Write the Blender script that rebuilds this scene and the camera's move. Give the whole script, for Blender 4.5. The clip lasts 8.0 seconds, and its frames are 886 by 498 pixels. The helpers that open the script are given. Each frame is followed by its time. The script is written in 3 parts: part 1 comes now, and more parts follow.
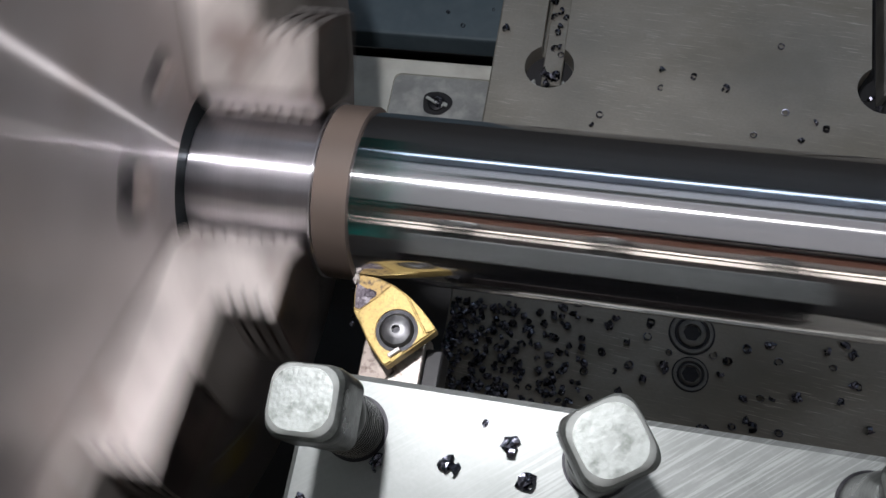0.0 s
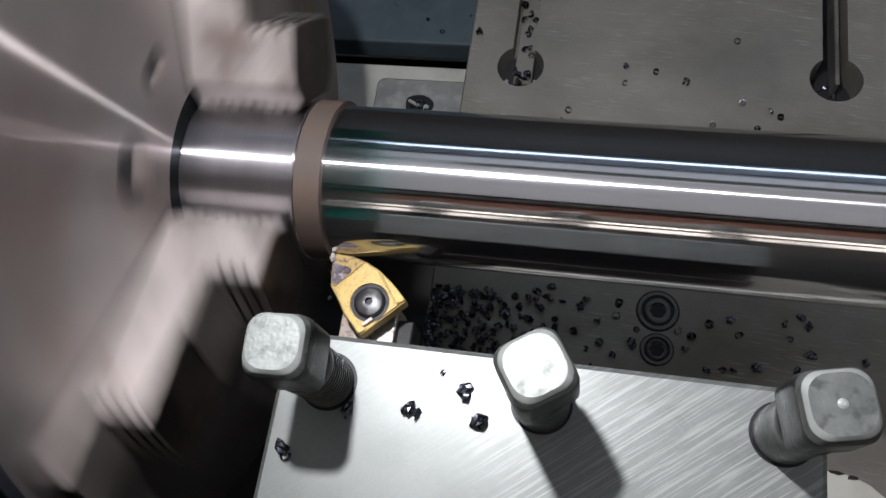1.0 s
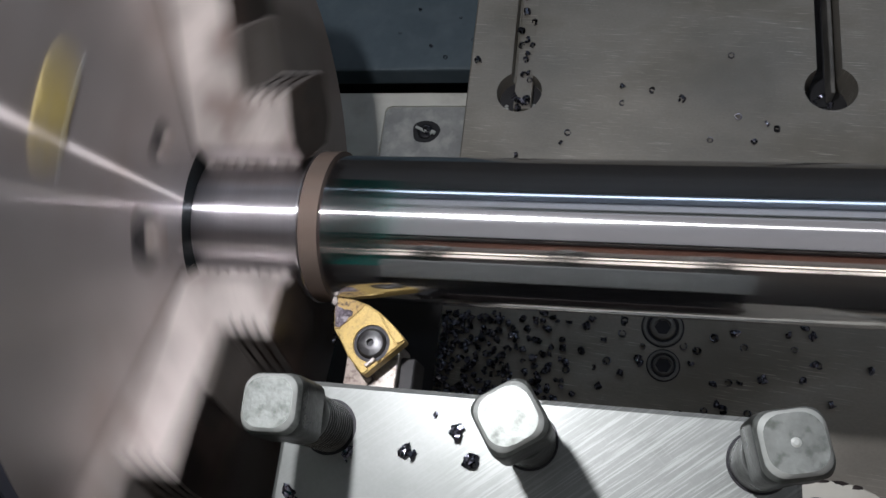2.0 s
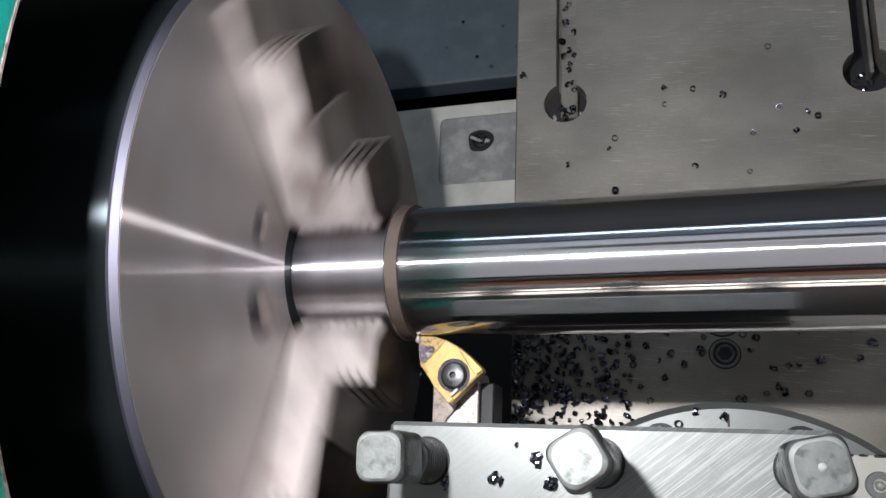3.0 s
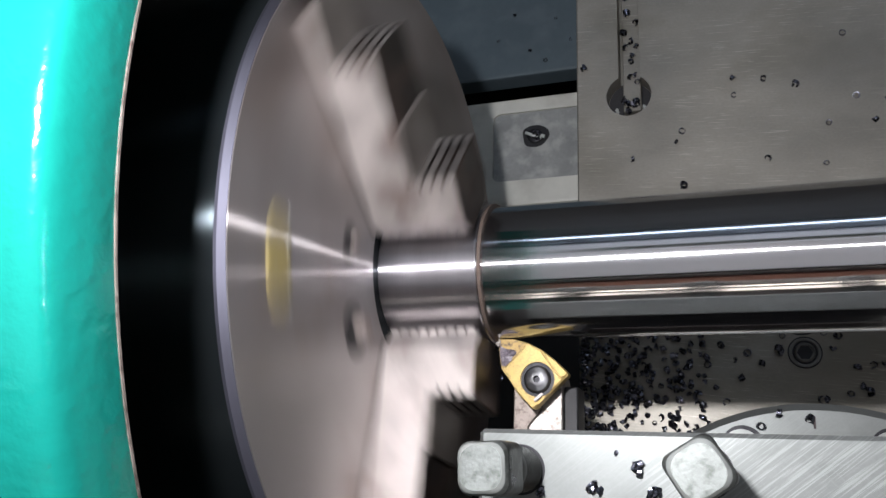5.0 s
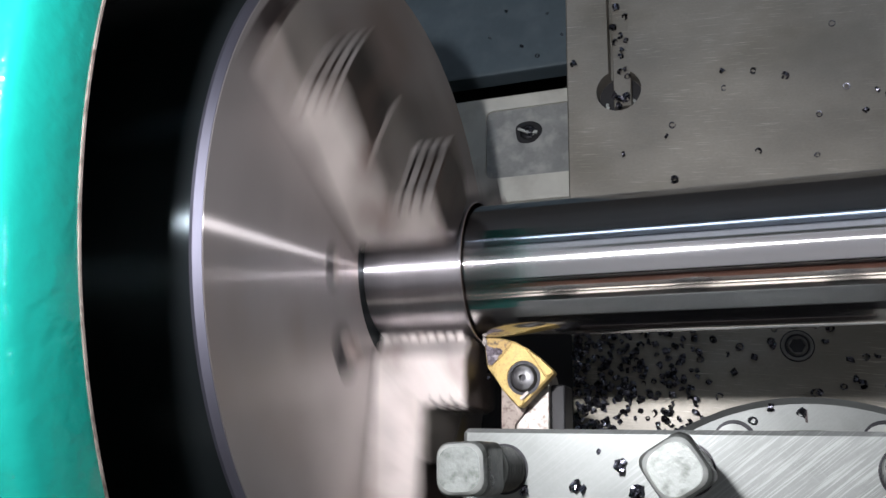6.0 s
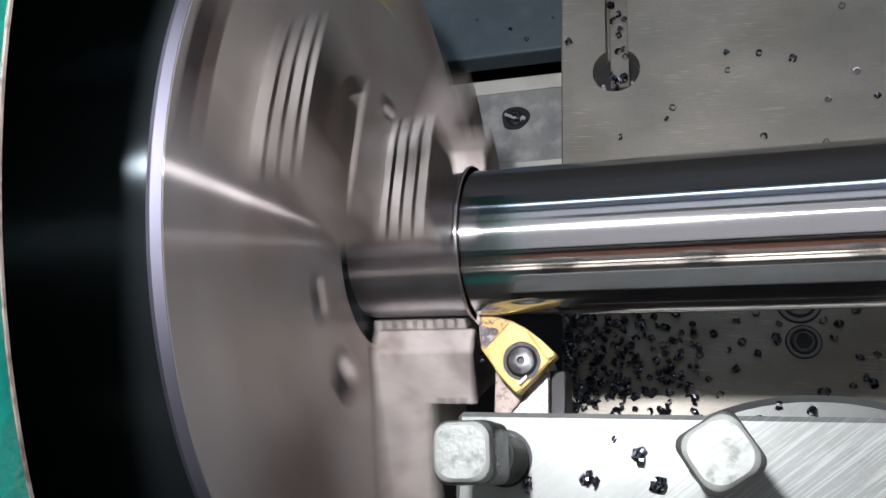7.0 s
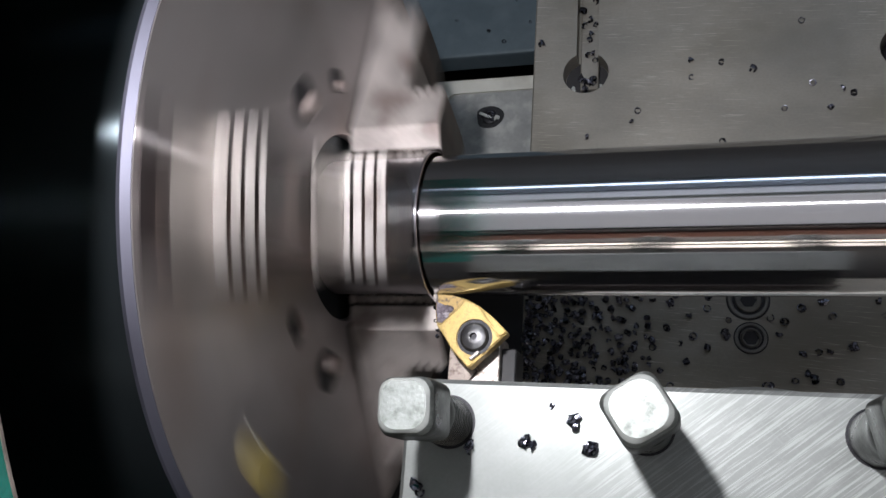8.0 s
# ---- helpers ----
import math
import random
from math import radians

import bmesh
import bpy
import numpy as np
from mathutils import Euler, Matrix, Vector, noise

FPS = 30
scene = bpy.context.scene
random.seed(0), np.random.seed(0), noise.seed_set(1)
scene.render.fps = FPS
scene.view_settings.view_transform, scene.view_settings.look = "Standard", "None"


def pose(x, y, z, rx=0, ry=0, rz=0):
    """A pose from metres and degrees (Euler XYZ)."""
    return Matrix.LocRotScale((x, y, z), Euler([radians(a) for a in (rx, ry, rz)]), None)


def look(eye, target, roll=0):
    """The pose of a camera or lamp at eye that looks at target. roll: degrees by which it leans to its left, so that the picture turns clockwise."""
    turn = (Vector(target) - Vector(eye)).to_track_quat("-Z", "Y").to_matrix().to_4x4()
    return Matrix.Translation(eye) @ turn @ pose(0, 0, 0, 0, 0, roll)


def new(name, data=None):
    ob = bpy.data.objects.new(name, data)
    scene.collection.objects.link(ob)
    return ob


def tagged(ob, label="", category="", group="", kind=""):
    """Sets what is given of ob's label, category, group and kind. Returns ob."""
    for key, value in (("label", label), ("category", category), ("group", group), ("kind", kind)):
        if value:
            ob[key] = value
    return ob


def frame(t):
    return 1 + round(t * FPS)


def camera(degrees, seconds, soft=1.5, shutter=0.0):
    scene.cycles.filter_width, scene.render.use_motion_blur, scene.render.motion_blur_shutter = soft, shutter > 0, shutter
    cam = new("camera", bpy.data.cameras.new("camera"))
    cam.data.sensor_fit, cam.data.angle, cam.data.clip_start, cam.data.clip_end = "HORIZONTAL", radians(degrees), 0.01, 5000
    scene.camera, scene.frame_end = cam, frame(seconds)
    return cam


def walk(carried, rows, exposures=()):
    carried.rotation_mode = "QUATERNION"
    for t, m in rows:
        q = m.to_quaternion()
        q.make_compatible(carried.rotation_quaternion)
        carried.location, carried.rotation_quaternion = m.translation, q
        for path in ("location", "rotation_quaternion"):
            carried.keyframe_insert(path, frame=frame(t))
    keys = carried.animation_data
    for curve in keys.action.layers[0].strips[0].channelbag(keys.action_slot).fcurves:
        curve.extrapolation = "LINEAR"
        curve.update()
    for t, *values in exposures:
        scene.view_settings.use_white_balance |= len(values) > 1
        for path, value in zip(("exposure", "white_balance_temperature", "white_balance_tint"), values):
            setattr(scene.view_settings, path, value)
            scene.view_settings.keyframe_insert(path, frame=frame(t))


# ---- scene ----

# ---------------------------------------------------------------- numbers (metres)
AXIS = 0.1074          # spindle axis above the cross slide
RAD = 0.0202           # turned radius of the bar
SHOULDER = -0.0080     # where the cut ends
FEED, FEED_END = 0.0014, 8.0 / 1.4


def feed(t):
    """How far the carriage has travelled towards the chuck."""
    return FEED * min(t, FEED_END)


# the camera as seen from the carriage: seconds, eye, turn
ROWS = [
    (0.0, 0.0534, -0.0698, 0.2824, 19.70, 7.52, 10.03),
    (0.5, 0.0621, -0.0768, 0.2926, 20.16, 7.79, 9.36),
    (1.0, 0.0665, -0.0821, 0.2953, 20.37, 8.22, 8.64),
    (1.5, 0.0710, -0.0797, 0.2982, 21.63, 8.92, 7.81),
    (1.7, 0.0741, -0.0792, 0.2999, 21.31, 9.64, 7.65),
    (2.8, 0.0822, -0.0595, 0.3329, 16.81, 16.81, 2.66),
    (3.0, 0.0838, -0.0608, 0.3372, 16.47, 17.75, 2.46),
    (3.5, 0.0699, -0.0628, 0.3349, 16.21, 19.30, 2.35),
    (4.0, 0.0605, -0.0583, 0.3358, 16.14, 19.44, 2.34),
    (4.5, 0.0648, -0.0578, 0.3351, 16.17, 19.66, 2.27),
    (5.8, 0.0676, -0.0588, 0.3377, 15.66, 20.35, 1.71),
    (6.0, 0.0728, -0.0567, 0.3338, 15.51, 20.53, 1.40),
    (6.5, 0.0704, -0.0576, 0.3255, 15.65, 20.36, 0.93),
    (7.0, 0.0569, -0.0627, 0.3106, 16.82, 17.67, 2.35),
    (7.5, 0.0597, -0.0685, 0.3116, 17.91, 15.65, 4.21),
    (8.0, 0.0657, -0.0725, 0.3164, 17.87, 15.78, 4.26),
]
CAM = [(t, pose(x - feed(t), y, z, rx, ry, rz)) for t, x, y, z, rx, ry, rz in ROWS]
cam = camera(58.3, 8.0, soft=1.5, shutter=0.15)
walk(cam, CAM, exposures=((0.0, 0.0, 6500, 15), (0.5, -0.05, 6500, 15), (1.0, -0.03, 6500, 15), (1.5, -0.26, 6500, 15), (3.0, 0.26, 6500, 15),
                         (4.5, 0.09, 6500, 15), (6.0, 0.10, 6500, 15), (6.5, 0.32, 6500, 15), (7.0, 0.43, 6500, 15), (7.5, 0.30, 6500, 15), (8.0, 0.18, 6500, 15)))

# ---------------------------------------------------------------- world and lights
world = bpy.data.worlds.new("workshop_air")
scene.world = world
world.use_nodes = True
world.node_tree.nodes["Background"].inputs[0].default_value = (0.75, 0.85, 1.0, 1)
world.node_tree.nodes["Background"].inputs[1].default_value = 0.02
scene.view_settings.exposure = 0.0

# a small work lamp over the chuck, and a weaker one far along the bed towards the tailstock: place, target, watts, bulb
LAMPS = (((0.012, 0.004, 0.341), (0.026, -0.020, 0.0), 2.6, 0.0055), ((1.30, -0.02, 0.52), (0.0, -0.02, 0.11), 3.9, 0.02))
for place, target, watts, bulb in LAMPS:
    lamp_data = bpy.data.lights.new("work_lamp_bulb", "SPOT")
    lamp_data.energy, lamp_data.color = watts, (0.97, 0.985, 1.0)
    lamp_data.spot_size, lamp_data.spot_blend, lamp_data.shadow_soft_size = radians(165), 0.3, bulb
    lamp = new("work_lamp_bulb", lamp_data)
    lamp.matrix_world = look(place, target)

# ---------------------------------------------------------------- materials


def material(name, base, metal=0.0, rough=0.5, vary=0.15, scale=60.0, bump=0.1, fine=600.0, stretch=(1, 1, 1), dirt=None, dirt_scale=40.0,
             dirt_amount=0.5, rough_vary=0.12, aniso=0.0, groove=0.3, soft_part=0.15, coat=0.0, island=0.0, emit=0.0, scratch=0.0, scratch_turn=38, scratch_from=None, scratch_band=(0.40, 0.62), second=None, cross=0.6, line=(0.50, 0.62)):
    m = bpy.data.materials.new(name)
    m.use_nodes = True
    nt = m.node_tree
    n, l = nt.nodes, nt.links
    p = n["Principled BSDF"]
    tc = n.new("ShaderNodeTexCoord")
    mp = n.new("ShaderNodeMapping")
    mp.inputs["Scale"].default_value = stretch
    l.new(tc.outputs["Object"], mp.inputs["Vector"])

    def tex(s, detail=4.0):
        t = n.new("ShaderNodeTexNoise")
        t.inputs["Scale"].default_value, t.inputs["Detail"].default_value = s, detail
        l.new(mp.outputs[0], t.inputs["Vector"])
        return t.outputs["Fac"]

    def ramp(fac, a, b, lo=0.3, hi=0.7):
        r = n.new("ShaderNodeMapRange")
        r.inputs["From Min"].default_value, r.inputs["From Max"].default_value = lo, hi
        r.inputs["To Min"].default_value, r.inputs["To Max"].default_value = a, b
        l.new(fac, r.inputs["Value"])
        return r.outputs[0]

    def mix(fac, a, b, kind="MIX"):
        x = n.new("ShaderNodeMix")
        x.data_type, x.blend_type = "RGBA", kind
        for sock, v in ((x.inputs[0], fac), (x.inputs[6], a), (x.inputs[7], b)):
            if isinstance(v, (int, float)):
                sock.default_value = v
            elif isinstance(v, tuple):
                sock.default_value = (*v, 1)
            else:
                l.new(v, sock)
        return x.outputs[2]

    big, small = tex(scale), tex(fine, 3.0)
    lo, hi = tuple(c * (1 - vary) for c in base), tuple(min(1, c * (1 + vary)) for c in base)
    col = mix(ramp(big, 0, 1), lo, hi)
    col = mix(ramp(small, 0, vary), col, tuple(c * 0.5 for c in base))
    if island:
        g = n.new("ShaderNodeObjectInfo")
        col = mix(ramp(g.outputs["Random"], 0, island, 0, 1), col, tuple(c * 0.3 for c in base))
    if dirt:
        col = mix(ramp(tex(dirt_scale, 6.0), 0, dirt_amount, 0.5, 0.68), col, dirt)
    height = small
    if scratch:
        sm = n.new("ShaderNodeMapping")
        sm.vector_type = "TEXTURE"
        sm.inputs["Rotation"].default_value, sm.inputs["Scale"].default_value = (0, 0, radians(scratch_turn)), (1 / 80.0, 1 / 2600.0, 1 / 40.0)
        l.new(tc.outputs["Object"], sm.inputs["Vector"])
        sn = n.new("ShaderNodeTexNoise")
        sn.inputs["Scale"].default_value, sn.inputs["Detail"].default_value = 1.0, 2.0
        l.new(sm.outputs[0], sn.inputs["Vector"])
        mask = ramp(tex(24.0, 3.0), 0.0, scratch, *scratch_band)
        if scratch_from is not None:
            sx = n.new("ShaderNodeSeparateXYZ")
            l.new(tc.outputs["Object"], sx.inputs[0])
            far = n.new("ShaderNodeMath")
            far.operation = "MULTIPLY"
            l.new(mask, far.inputs[0])
            l.new(ramp(sx.outputs[0], 0.12, 1.0, scratch_from, scratch_from + 0.02), far.inputs[1])
            mask = far.outputs[0]
        s2 = n.new("ShaderNodeMapping")
        s2.vector_type = "TEXTURE"
        s2.inputs["Rotation"].default_value, s2.inputs["Scale"].default_value = (0, 0, radians(scratch_turn + 96)), (1 / 130.0, 1 / 2200.0, 1 / 40.0)
        l.new(tc.outputs["Object"], s2.inputs["Vector"])
        sn2 = n.new("ShaderNodeTexNoise")
        sn2.inputs["Scale"].default_value, sn2.inputs["Detail"].default_value = 1.0, 1.0
        l.new(s2.outputs[0], sn2.inputs["Vector"])
        most = n.new("ShaderNodeMath")
        most.operation = "MAXIMUM"
        l.new(ramp(sn.outputs["Fac"], 0, 1, *line), most.inputs[0])
        l.new(ramp(sn2.outputs["Fac"], 0, cross, 0.62, 0.72), most.inputs[1])
        both = n.new("ShaderNodeMath")
        both.operation = "MULTIPLY"
        l.new(most.outputs[0], both.inputs[0])
        l.new(mask, both.inputs[1])
        col = mix(both.outputs[0], col, tuple(min(1, c * 1.9) for c in base))
        add = n.new("ShaderNodeMath")
        add.operation = "MULTIPLY_ADD"
        add.inputs[1].default_value = 0.8
        l.new(both.outputs[0], add.inputs[0])
        l.new(small, add.inputs[2])
        height = add.outputs[0]
    l.new(col, p.inputs["Base Color"])
    l.new(ramp(big, max(0.02, rough - rough_vary), min(1, rough + rough_vary)), p.inputs["Roughness"])
    p.inputs["Metallic"].default_value = metal
    p.inputs["Coat Weight"].default_value = coat
    if aniso:
        gl = n.new("ShaderNodeBsdfAnisotropic")
        tg = n.new("ShaderNodeTangent")
        tg.direction_type, tg.axis = "RADIAL", "X"
        l.new(tg.outputs[0], gl.inputs["Tangent"])
        l.new(col, gl.inputs["Color"])
        l.new(ramp(big, groove - rough_vary, groove + rough_vary), gl.inputs["Roughness"])
        gl.inputs["Anisotropy"].default_value = aniso
        ms = n.new("ShaderNodeMixShader")
        ms.inputs[0].default_value = soft_part
        l.new(gl.outputs[0], ms.inputs[1])
        if second:
            g2 = n.new("ShaderNodeBsdfAnisotropic")
            l.new(tg.outputs[0], g2.inputs["Tangent"])
            l.new(col, g2.inputs["Color"])
            g2.inputs["Roughness"].default_value, g2.inputs["Anisotropy"].default_value = second
            l.new(g2.outputs[0], ms.inputs[2])
        else:
            l.new(p.outputs[0], ms.inputs[2])
        l.new(ms.outputs[0], n["Material Output"].inputs[0])
    if bump:
        b = n.new("ShaderNodeBump")
        b.inputs["Strength"].default_value, b.inputs["Distance"].default_value = bump, 0.0004
        l.new(height, b.inputs["Height"])
        l.new(b.outputs[0], p.inputs["Normal"])
    if emit:
        p.inputs["Emission Color"].default_value, p.inputs["Emission Strength"].default_value = (*base, 1), emit
    return m


BAR = material("turned_steel", (0.83, 0.83, 0.845), 1, 0.05, 0.03, 30, 0.0, 2500, (1, 0.02, 0.02), rough_vary=0.003, aniso=0.85, groove=0.13, soft_part=0.62, second=(0.10, 0.5))
SHAFT = material("dull_turned_steel", (0.56, 0.55, 0.58), 1, 0.4, 0.1, 80, 0.0, 2500, (1, 0.05, 0.05), rough_vary=0.02, aniso=0.78, groove=0.30, soft_part=0.2)
SKIN = material("rusty_mill_skin", (0.10, 0.076, 0.063), 0.1, 0.62, 0.25, 90, 0.3, 900, dirt=(0.14, 0.085, 0.06), dirt_scale=120)
FACE = material("turned_chuck_face", (0.425, 0.40, 0.40), 0.85, 0.48, 0.14, 40, 0.0, 2500, rough_vary=0.015, aniso=0.86, groove=0.22, soft_part=0.76, dirt=(0.28, 0.22, 0.20), dirt_scale=22, dirt_amount=0.8)
RIM = material("bright_rim_steel", (0.15, 0.15, 0.19), 1, 0.56, 0.06, 60, 0.05, 1500)
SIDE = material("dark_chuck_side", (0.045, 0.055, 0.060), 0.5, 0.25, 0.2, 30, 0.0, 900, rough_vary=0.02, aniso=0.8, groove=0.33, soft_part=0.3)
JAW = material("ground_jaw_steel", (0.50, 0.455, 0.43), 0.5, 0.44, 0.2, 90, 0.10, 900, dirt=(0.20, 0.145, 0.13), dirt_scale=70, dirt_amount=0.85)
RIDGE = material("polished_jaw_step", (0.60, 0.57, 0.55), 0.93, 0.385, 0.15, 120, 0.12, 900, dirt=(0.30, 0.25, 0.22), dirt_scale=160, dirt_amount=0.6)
DARK_JAW = material("oily_brown_jaw_steel", (0.050, 0.042, 0.039), 0.75, 0.42, 0.3, 70, 0.15, 900, dirt=(0.22, 0.15, 0.125), dirt_scale=50, dirt_amount=0.5)
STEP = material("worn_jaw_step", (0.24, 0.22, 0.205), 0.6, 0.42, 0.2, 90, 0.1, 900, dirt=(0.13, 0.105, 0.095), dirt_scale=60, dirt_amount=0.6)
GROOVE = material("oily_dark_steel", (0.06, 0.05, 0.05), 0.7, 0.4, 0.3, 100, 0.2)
GREEN = material("green_enamel", (0.003, 0.172, 0.142), 0, 0.14, 0.06, 25, 0.6, 330, dirt=(0.05, 0.16, 0.06), dirt_scale=18, dirt_amount=0.2, rough_vary=0.03)
YELLOW = material("yellow_paint", (0.25, 0.20, 0.07), 0, 0.5, 0.15, 60, 0.1, dirt=(0.26, 0.235, 0.19), dirt_scale=90, dirt_amount=0.8)
PLATE = material("scraped_cast_iron", (0.278, 0.262, 0.228), 0.5, 0.41, 0.20, 22, 0.10, 900, (0.9, 1.4, 1), dirt=(0.16, 0.147, 0.113), dirt_scale=14, dirt_amount=0.7, rough_vary=0.08, scratch=0.95, scratch_turn=-5, scratch_band=(0.40, 0.66), cross=0.0, line=(0.61, 0.70))
SLOT = material("slot_iron", (0.21, 0.205, 0.19), 0.6, 0.5, 0.3, 90, 0.3)
POST = material("milled_steel", (0.235, 0.25, 0.242), 0.60, 0.44, 0.12, 40, 0.035, 1200, dirt=(0.17, 0.185, 0.175), dirt_scale=60, dirt_amount=0.5, rough_vary=0.06, scratch=0.62, scratch_from=0.042, scratch_band=(0.32, 0.62), cross=0.15)
BOLT = material("zinc_bolt", (0.225, 0.242, 0.23), 0.75, 0.43, 0.2, 160, 0.12, 1400, dirt=(0.11, 0.122, 0.11), dirt_scale=480, dirt_amount=0.85, rough_vary=0.1)
EDGE = material("bright_worn_edge", (0.43, 0.455, 0.435), 0.3, 0.42, 0.1, 200, 0.1, 1400)
BLACK = material("black_oxide", (0.030, 0.030, 0.034), 0.6, 0.42, 0.3, 200, 0.2)
GOLD = material("gold_coated_carbide", (0.49, 0.355, 0.13), 0.5, 0.48, 0.18, 260, 0.2, 1800, dirt=(0.20, 0.145, 0.07), dirt_scale=1700, dirt_amount=0.5)
WORN = material("worn_carbide", (0.13, 0.11, 0.13), 0.5, 0.5, 0.4, 500, 0.8, 1500, dirt=(0.45, 0.42, 0.45), dirt_scale=600, dirt_amount=0.6)
SCREW = material("dark_screw_steel", (0.13, 0.13, 0.135), 0.8, 0.38, 0.25, 200, 0.15, dirt=(0.26, 0.265, 0.26), dirt_scale=300, dirt_amount=0.6)
# darkened copy of the bolt steel that carries the flanks' shade
SHADED_BOLT = material("oiled_bolt_flank", (0.042, 0.045, 0.042), 0.5, 0.36, 0.35, 150, 0.15, 1200, dirt=(0.12, 0.13, 0.12), dirt_scale=260, dirt_amount=0.5)
HOLDER = material("nickel_holder", (0.46, 0.44, 0.41), 0.75, 0.45, 0.08, 150, 0.2, 900, dirt=(0.20, 0.14, 0.11), dirt_scale=700, dirt_amount=0.75)
CREAM = material("cream_enamel", (0.62, 0.62, 0.56), 0, 0.45, 0.07, 50, 0.1, 300, dirt=(0.32, 0.30, 0.26), dirt_scale=35, dirt_amount=0.5)
RECESS = material("worn_recess", (0.30, 0.31, 0.30), 0.2, 0.5, 0.2, 60, 0.2, 500, dirt=(0.55, 0.55, 0.52), dirt_scale=110, dirt_amount=0.5)
BLUE = material("blue_grey_cover", (0.078, 0.108, 0.125), 0.0, 0.5, 0.15, 25, 0.1, 300, dirt=(0.12, 0.15, 0.17), dirt_scale=50, dirt_amount=0.4)
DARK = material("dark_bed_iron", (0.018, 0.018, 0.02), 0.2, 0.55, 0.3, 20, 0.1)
CHIP = material("curled_steel_chip", (0.20, 0.205, 0.25), 1.0, 0.26, 0.5, 400, 0.2, 1500, island=0.85)
WALL = material("workshop_wall", (0.24, 0.235, 0.23), 0, 0.8, 0.1, 2, 0.05, 20)
CEIL = material("workshop_ceiling", (0.78, 0.76, 0.79), 0, 0.8, 0.1, 2, 0.05, 20)
REDOX = material("red_oxide_paint", (0.46, 0.22, 0.17), 0, 0.6, 0.15, 3, 0.05, 20)
FLOOR = material("workshop_floor", (0.10, 0.10, 0.095), 0, 0.6, 0.2, 3, 0.05, 20)
GLOW = material("lamp_tube_glow", (0.62, 0.80, 1.0), emit=2.6)
GLOW_PANEL = material("translucent_roof_sheet", (0.93, 0.95, 1.0), 0, 0.6, 0.1, 2, 0.05, 20, emit=0.235)
WARM = material("warm_tube_glow", (1.0, 0.92, 0.80), emit=2.8)
SKY = material("window_daylight", (1.0, 0.93, 0.83), emit=1.6)
DUSTY = material("dirty_gold_carbide", (0.36, 0.25, 0.10), 0.6, 0.5, 0.2, 400, 0.3, 1800, dirt=(0.07, 0.055, 0.05), dirt_scale=700, dirt_amount=0.9)
STAIN = material("brown_stained_steel", (0.31, 0.265, 0.235), 0.7, 0.5, 0.2, 200, 0.3, 900, dirt=(0.12, 0.085, 0.075), dirt_scale=600, dirt_amount=0.85)

# ---------------------------------------------------------------- mesh helpers


def part(name, bm, mat, parent=None, label="", smooth=False, m=None):
    me = bpy.data.meshes.new(name)
    bm.normal_update()
    bm.to_mesh(me)
    bm.free()
    me.materials.append(mat)
    if smooth:
        me.polygons.foreach_set("use_smooth", [True] * len(me.polygons))
        me.set_sharp_from_angle(angle=radians(35))
    ob = new(name, me)
    if parent is not None:
        ob.parent = parent
    if m is not None:
        ob.matrix_basis = m
    if label:
        tagged(ob, label)
    return ob


def empty(name, m, label, category, group="", kind=""):
    ob = new(name)
    ob.matrix_basis = m
    ob.empty_display_size = 0.01
    return tagged(ob, label, category, group, kind)


def box(x0, x1, y0, y1, z0, z1, bevel=0.0, seg=2):
    bm = bmesh.new()
    bmesh.ops.create_cube(bm, size=1, matrix=Matrix.LocRotScale(((x0 + x1) / 2, (y0 + y1) / 2, (z0 + z1) / 2), None, (x1 - x0, y1 - y0, z1 - z0)))
    if bevel:
        bmesh.ops.bevel(bm, geom=bm.edges[:], offset=bevel, segments=seg, affect="EDGES", profile=0.6)
    return bm


def lathe(profile, n=96, axis="x", closed=False):
    """A body of revolution: profile is a list of (along, radius)."""
    bm = bmesh.new()
    rings = []
    for a, r in profile:
        ring = []
        for k in range(n):
            c, s = math.cos(2 * math.pi * k / n), math.sin(2 * math.pi * k / n)
            ring.append(bm.verts.new((a, r * c, r * s) if axis == "x" else (r * c, r * s, a)))
        rings.append(ring)
    pairs = list(zip(rings, rings[1:])) + ([(rings[-1], rings[0])] if closed else [])
    for r0, r1 in pairs:
        for k in range(n):
            bm.faces.new((r0[k], r0[(k + 1) % n], r1[(k + 1) % n], r1[k]))
    if not closed:
        bm.faces.new(rings[0])
        bm.faces.new(rings[-1])
    bmesh.ops.recalc_face_normals(bm, faces=bm.faces[:])
    return bm


def prism(outline, z0, z1, bevel=0.0, seg=2):
    """An outline in x, y raised from z0 to z1."""
    bm = bmesh.new()
    f = bm.faces.new([bm.verts.new((x, y, z0)) for x, y in outline])
    top = bmesh.ops.extrude_face_region(bm, geom=[f])
    bmesh.ops.translate(bm, verts=[v for v in top["geom"] if isinstance(v, bmesh.types.BMVert)], vec=(0, 0, z1 - z0))
    bmesh.ops.recalc_face_normals(bm, faces=bm.faces[:])
    if bevel:
        bmesh.ops.bevel(bm, geom=bm.edges[:], offset=bevel, segments=seg, affect="EDGES", profile=0.6)
    return bm


